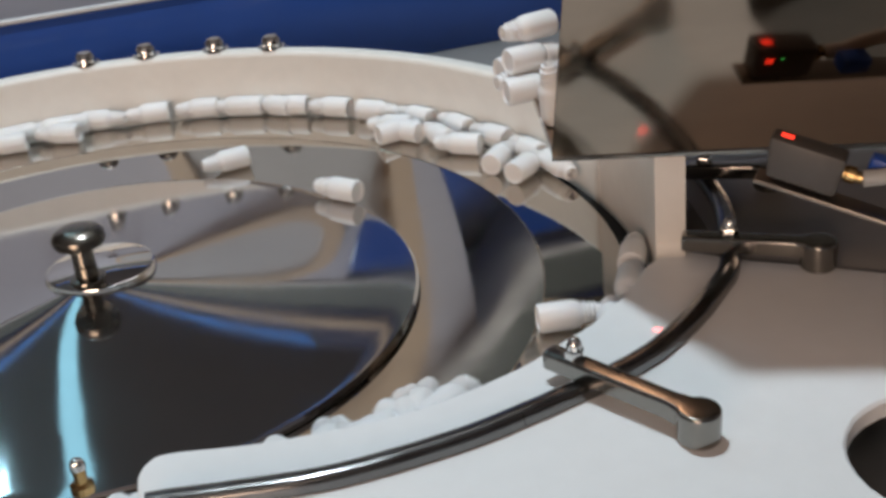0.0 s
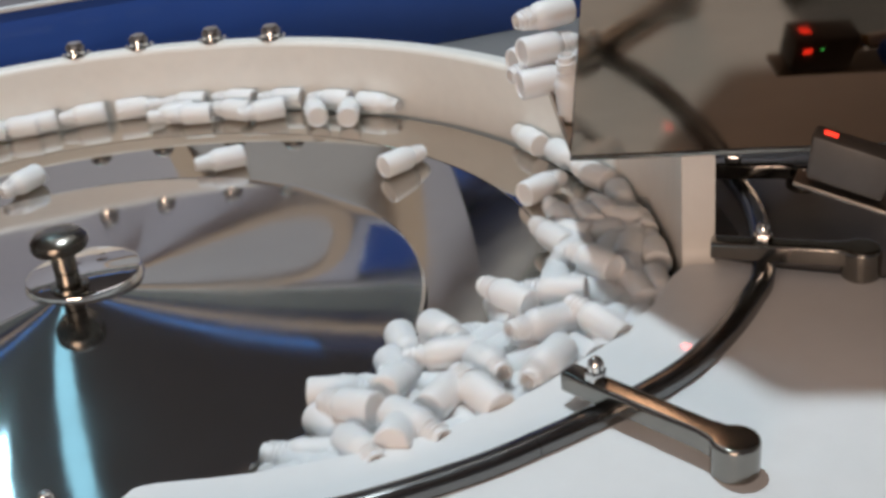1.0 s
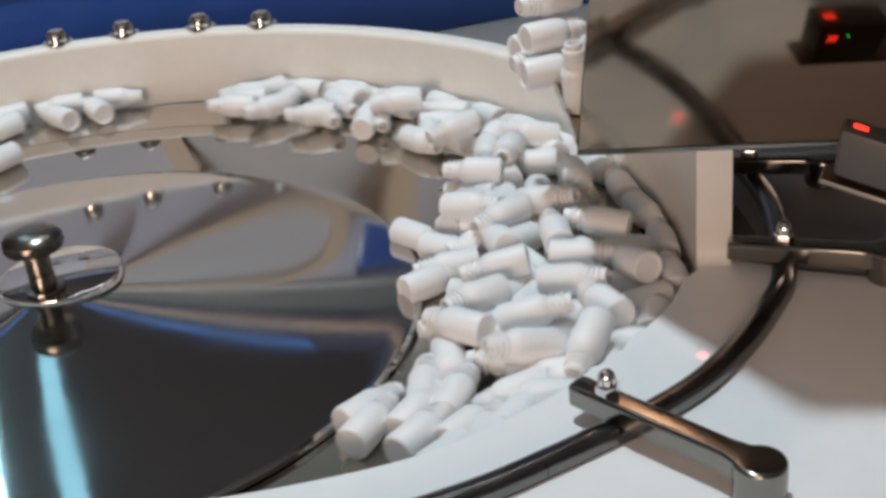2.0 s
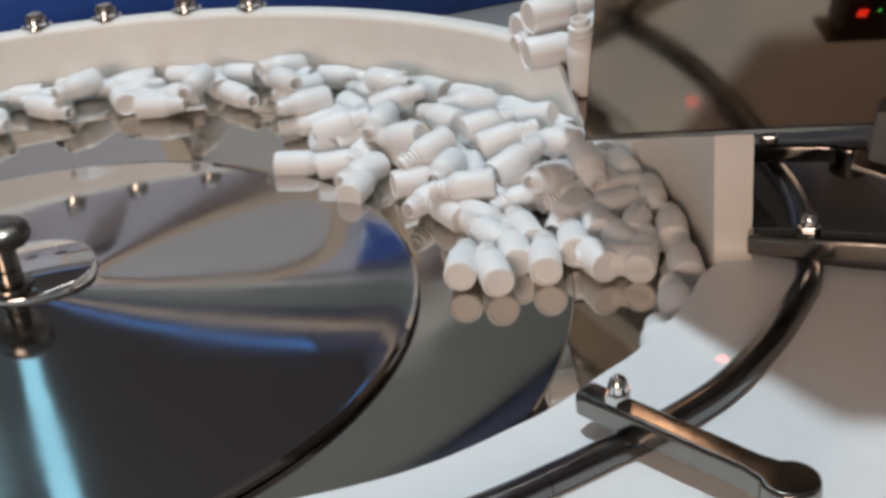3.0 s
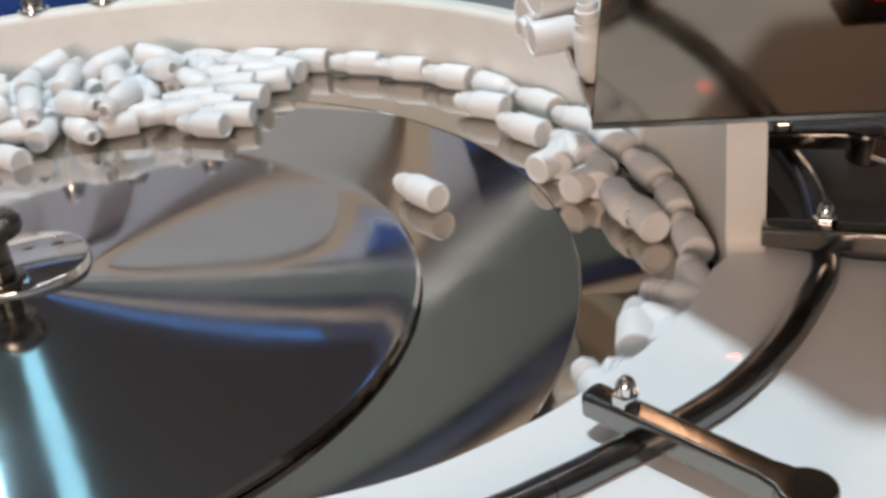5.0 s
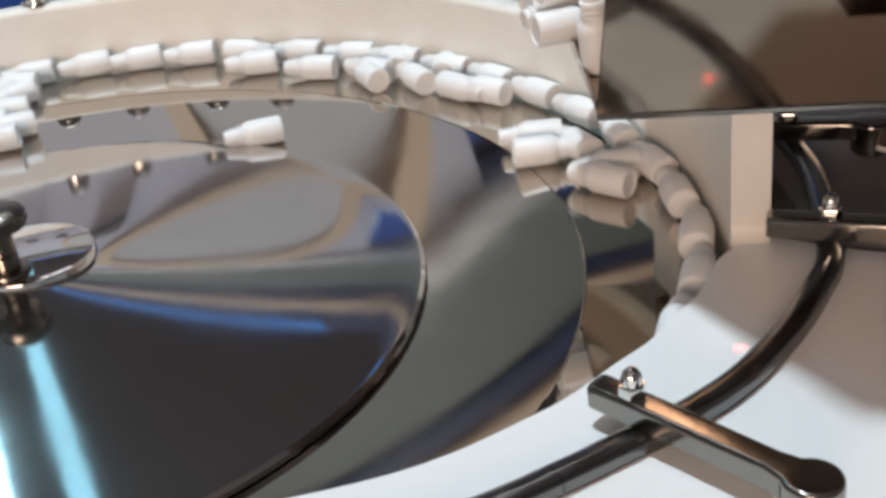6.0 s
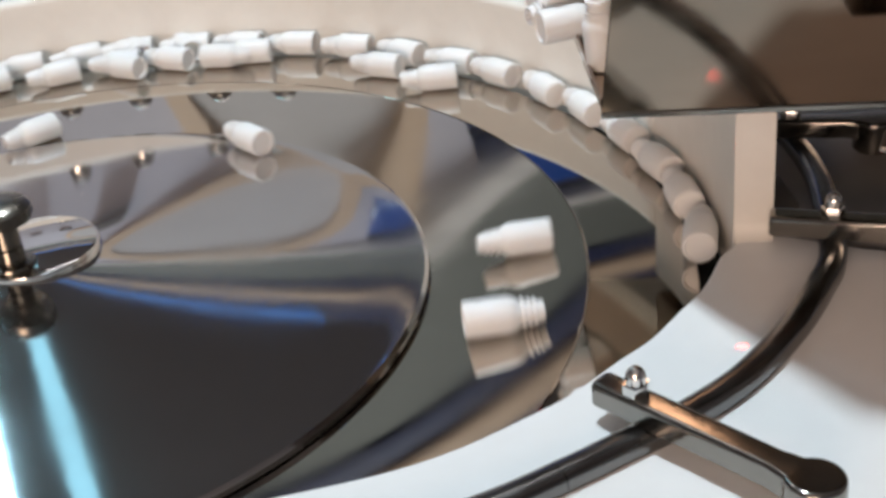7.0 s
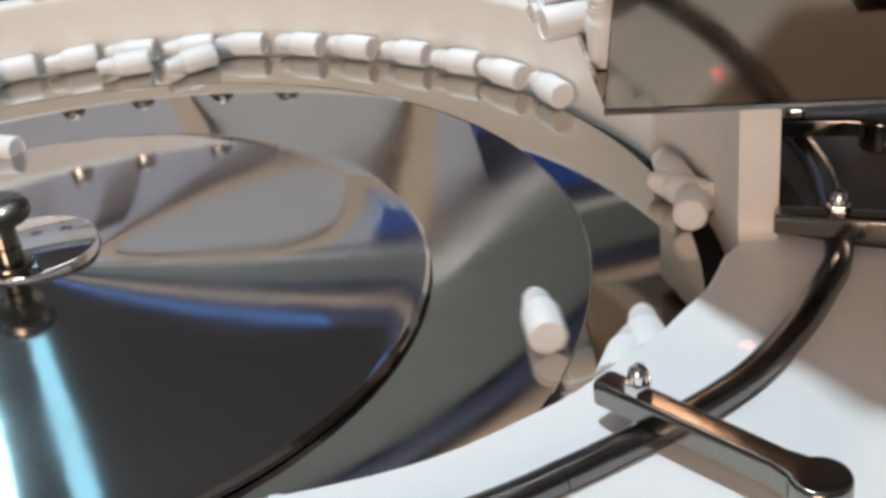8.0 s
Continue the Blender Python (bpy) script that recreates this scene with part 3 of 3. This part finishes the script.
def key_bottle(ob, r, a, turn, roll, tip, lift):
    rows = []
    heap = (-128 < a < -44 and r <= 0.53) or (a < -128 and 0.40 < r <= 0.48)
    outer = r > 0.53 or (r > 0.48 and not heap)
    for i in range(33):
        t = i * 0.25
        u = min(max((t - 0.3) / 2.6, 0), 1)
        ahead = 58 * min(max((a + 86) / 29, 0), 1) * min(max((r - 0.42) / 0.05, 0), 1) if heap and a < -50 else 0
        deg = a + SPIN * t + ahead * u * u * (3 - 2 * u)
        if a > 40:
            deg -= 78 * min(max((deg - 140) / 115, 0), 1)     # held back at the outlet
        limit = guide_limit(deg)
        up = lift
        if outer:
            rr = min(r, tuck(deg, limit))
        else:
            rr = r - 0.3 * (R_WALL - 0.004 - limit) * min(max((r - 0.31) / 0.08, 0), 1)
            rr = min(rr, limit - (0.0148 if abs(math.sin(radians(turn))) > 0.8 else 0.022))
        if heap:
            # the heap slides out from under the guide plate
            u = min(max((-62 - (deg + 180) % 360 + 180) / 14, 0), 1)
            rr += (limit + 0.030 - (0.52 - r) * 0.15 - rr) * u
            up = lift * (1 - min(u * 3, 1))
        x, y = polar(rr, deg)
        rows.append((t, Matrix.Translation((x, y, surface(rr) + B_R + up)) @ laid(turn + deg, roll, tip)))
    walk(ob, rows)


# bottles that roll on their own: seconds, place and the bearing of the neck
LONE_A = [(0, 0.295, 0.135, 130), (0.2, 0.276, 0.175, 136), (0.4, 0.281, 0.205, 140), (0.6, 0.283, 0.239, 160), (0.8, 0.242, 0.278, 172), (1, 0.191, 0.306, 180), (1.2, 0.144, 0.328, 188)]
LONE_G = [(0, 0.194, 0.311, 186), (0.5, 0.090, 0.341, 203), (1, -0.040, 0.362, 222)]
LONE_B = [(0, 0.404, 0.274, 10), (0.5, 0.384, 0.241, 14), (0.7, 0.373, 0.222, 18), (1, 0.374, 0.179, 22), (1.2, 0.385, 0.146, 28), (1.6, 0.404, 0.170, 45)]
LONE_H = [(2.2, 0.082, -0.364, -175), (2.5, 0.157, -0.340, -165), (2.75, 0.160, -0.425, -110), (3.2, 0.255, -0.415, -50), (3.5, 0.300, -0.372, 0), (3.75, 0.338, -0.325, 15), (4, 0.369, -0.271, 20), (4.5, 0.433, -0.121, 10)]
LONE_I = [(2.2, 0.110, -0.357, -22), (2.5, 0.186, -0.337, -12), (2.75, 0.190, -0.420, 5), (3.2, 0.290, -0.410, 25), (3.5, 0.335, -0.390, 40), (3.75, 0.372, -0.315, 50), (4, 0.405, -0.240, 60), (4.5, 0.462, -0.120, 75)]
LONE_J = [(2.2, 0.146, -0.345, 190), (2.5, 0.232, -0.334, 200), (2.75, 0.225, -0.415, 180), (3.2, 0.320, -0.400, 150), (3.5, 0.362, -0.365, 110), (3.75, 0.392, -0.305, 65), (4, 0.390, -0.255, 20), (4.5, 0.428, -0.171, 10)]
LONE_C = [(3, 0.465, -0.167, 150), (3.5, 0.474, -0.083, 170), (3.7, 0.473, -0.032, 176), (4, 0.434, 0.001, 178), (4.1, 0.398, -0.008, 160), (4.3, 0.340, -0.019, 122), (4.5, 0.338, -0.031, 62), (4.7, 0.361, -0.018, 88), (5.25, 0.346, 0.098, 120), (5.8, 0.278, 0.203, 170), (6, 0.242, 0.240, 178), (6.2, 0.210, 0.272, 184), (6.5, 0.149, 0.312, 190), (7, 0.020, 0.349, 205)]
LONE_D = [(6.4, 0.422, 0.172, 175), (6.5, 0.400, 0.177, 176), (6.6, 0.368, 0.180, 174), (6.7, 0.319, 0.163, 168), (6.8, 0.290, 0.160, 150), (6.9, 0.249, 0.182, 135), (7, 0.223, 0.198, 115), (7.2, 0.164, 0.230, 110), (7.4, 0.093, 0.280, 120)]
LONE_E = [(6.2, 0.447, 0.086, -8), (6.4, 0.421, 0.063, -10), (6.5, 0.410, 0.038, -10), (6.6, 0.401, 0.019, -12), (6.7, 0.382, -0.040, -14), (6.8, 0.367, -0.082, -15), (6.9, 0.350, -0.154, -14), (7, 0.332, -0.215, -12), (7.1, 0.319, -0.292, -8), (7.2, 0.325, -0.318, 40), (7.35, 0.343, -0.322, 110), (7.5, 0.354, -0.316, 168), (7.6, 0.360, -0.304, 165), (7.7, 0.362, -0.290, 145), (7.8, 0.368, -0.282, 105), (7.9, 0.368, -0.262, 86), (8, 0.356, -0.239, 78)]
LONE_F = [(6.2, 0.496, 0.032, 172), (6.4, 0.490, 0.022, 172), (6.5, 0.479, -0.001, 174), (6.6, 0.474, -0.004, 174), (6.7, 0.458, -0.014, 172), (6.8, 0.445, -0.037, 170), (6.9, 0.413, -0.084, 168), (7, 0.388, -0.115, 168), (7.1, 0.331, -0.178, 170), (7.2, 0.283, -0.224, 165), (7.3, 0.216, -0.280, 100), (7.4, 0.170, -0.294, 50), (7.5, 0.120, -0.324, 30), (7.7, 0.037, -0.358, 10), (8, -0.064, -0.383, 0)]


def key_lone(ob, keys):
    """Before and after its own rows the bottle turns with the disc."""
    rows = []
    t0, x0, y0, h0 = keys[0]
    t1, x1, y1, h1 = keys[-1]

    def carried_round(t, tk, x, y, h):
        turn = SPIN * (t - tk)
        deg = math.degrees(math.atan2(y, x)) + turn
        r = min(math.hypot(x, y) + abs(t - tk) * 0.06, tuck(deg, guide_limit(deg)))
        return (t, *polar(r, deg), h + turn)

    t, steps = 0.0, []
    while t < t0 - 0.12:
        steps.append(carried_round(t, t0, x0, y0, h0))
        t += 0.25
    steps += keys
    t = t1 + 0.25
    while t < 8.0:
        steps.append(carried_round(t, t1, x1, y1, h1))
        t += 0.25
    if steps[-1][0] < 8.0:
        steps.append(carried_round(8.0, t1, x1, y1, h1))
    for t, x, y, h in steps:
        rows.append((t, Matrix.Translation((x, y, surface(math.hypot(x, y)) + B_R)) @ laid(h, 20)))
    walk(ob, rows)


def motions():
    rows = [(i * 0.5, pose(0, 0, 0, 0, 0, SPIN * i * 0.5)) for i in range(17)]
    walk(TABLE_TOP, rows)
    for ob, q in zip(MADE, BOTTLES):
        key_bottle(ob, *q)
    for ob, keys in zip(LONERS, LONES):
        key_lone(ob, keys)


def hopper_bottles():
    """Bottles that wait at the open side of the hopper."""
    up = H0.z + 0.0035
    spots = ((0.072, 0.012, 0.0, 200, -84), (0.140, -0.004, 0.0, 0, 0), (0.176, -0.002, 0.0, 185, 0), (0.215, -0.006, 0.0, 10, 0), (0.160, 0.000, 0.026, 8, 0), (0.178, 0.006, 0.052, 190, 0), (0.120, 0.050, 0.0, 60, 0), (0.20, 0.05, 0.0, 120, 0))
    for along, inward, lift, turn, tip in spots:
        p = H0 + H_S * along + H_E * inward
        b = copy_thing(one, Matrix.Translation((p.x, p.y, up + B_R + lift + (0.0125 if tip else 0))) @ laid(turn, 30, tip))
        tagged(b, "white plastic bottle waiting at the edge of the hopper", "bottle", "bottles in the hopper")


room()
partition()
board()
wall_box(0.13, 0.60, 0.09, 0.05)
wall_box(-0.10, 0.56, 0.08, 0.04)
light_strip()
blue_panel()
table()
TABLE_TOP = turntable()
dome()
ring_wall()
for x, y in ((0.052, 0.580), (0.134, 0.567), (0.227, 0.537), (0.300, 0.500)):
    acorn(x, y)
guide_plate()
rail()
clamp(0.350, -0.410, 0.401, -0.513, 0.028)
clamp(0.563, -0.278, 0.627, -0.324, 0.043)
clamp(0.627, -0.118, 0.684, -0.150, 0.020)
stud(-0.030, -0.373, 0.045)
hopper()
sensor()
scatter()
one = first_bottle()
hopper_bottles()
MADE = [one] + [copy_thing(one, Matrix()) for _ in BOTTLES[1:]]
LONES = (LONE_A, LONE_B, LONE_C, LONE_D, LONE_E, LONE_F, LONE_G, LONE_H, LONE_I, LONE_J)
LONERS = [copy_thing(one, Matrix()) for _ in LONES]
motions()
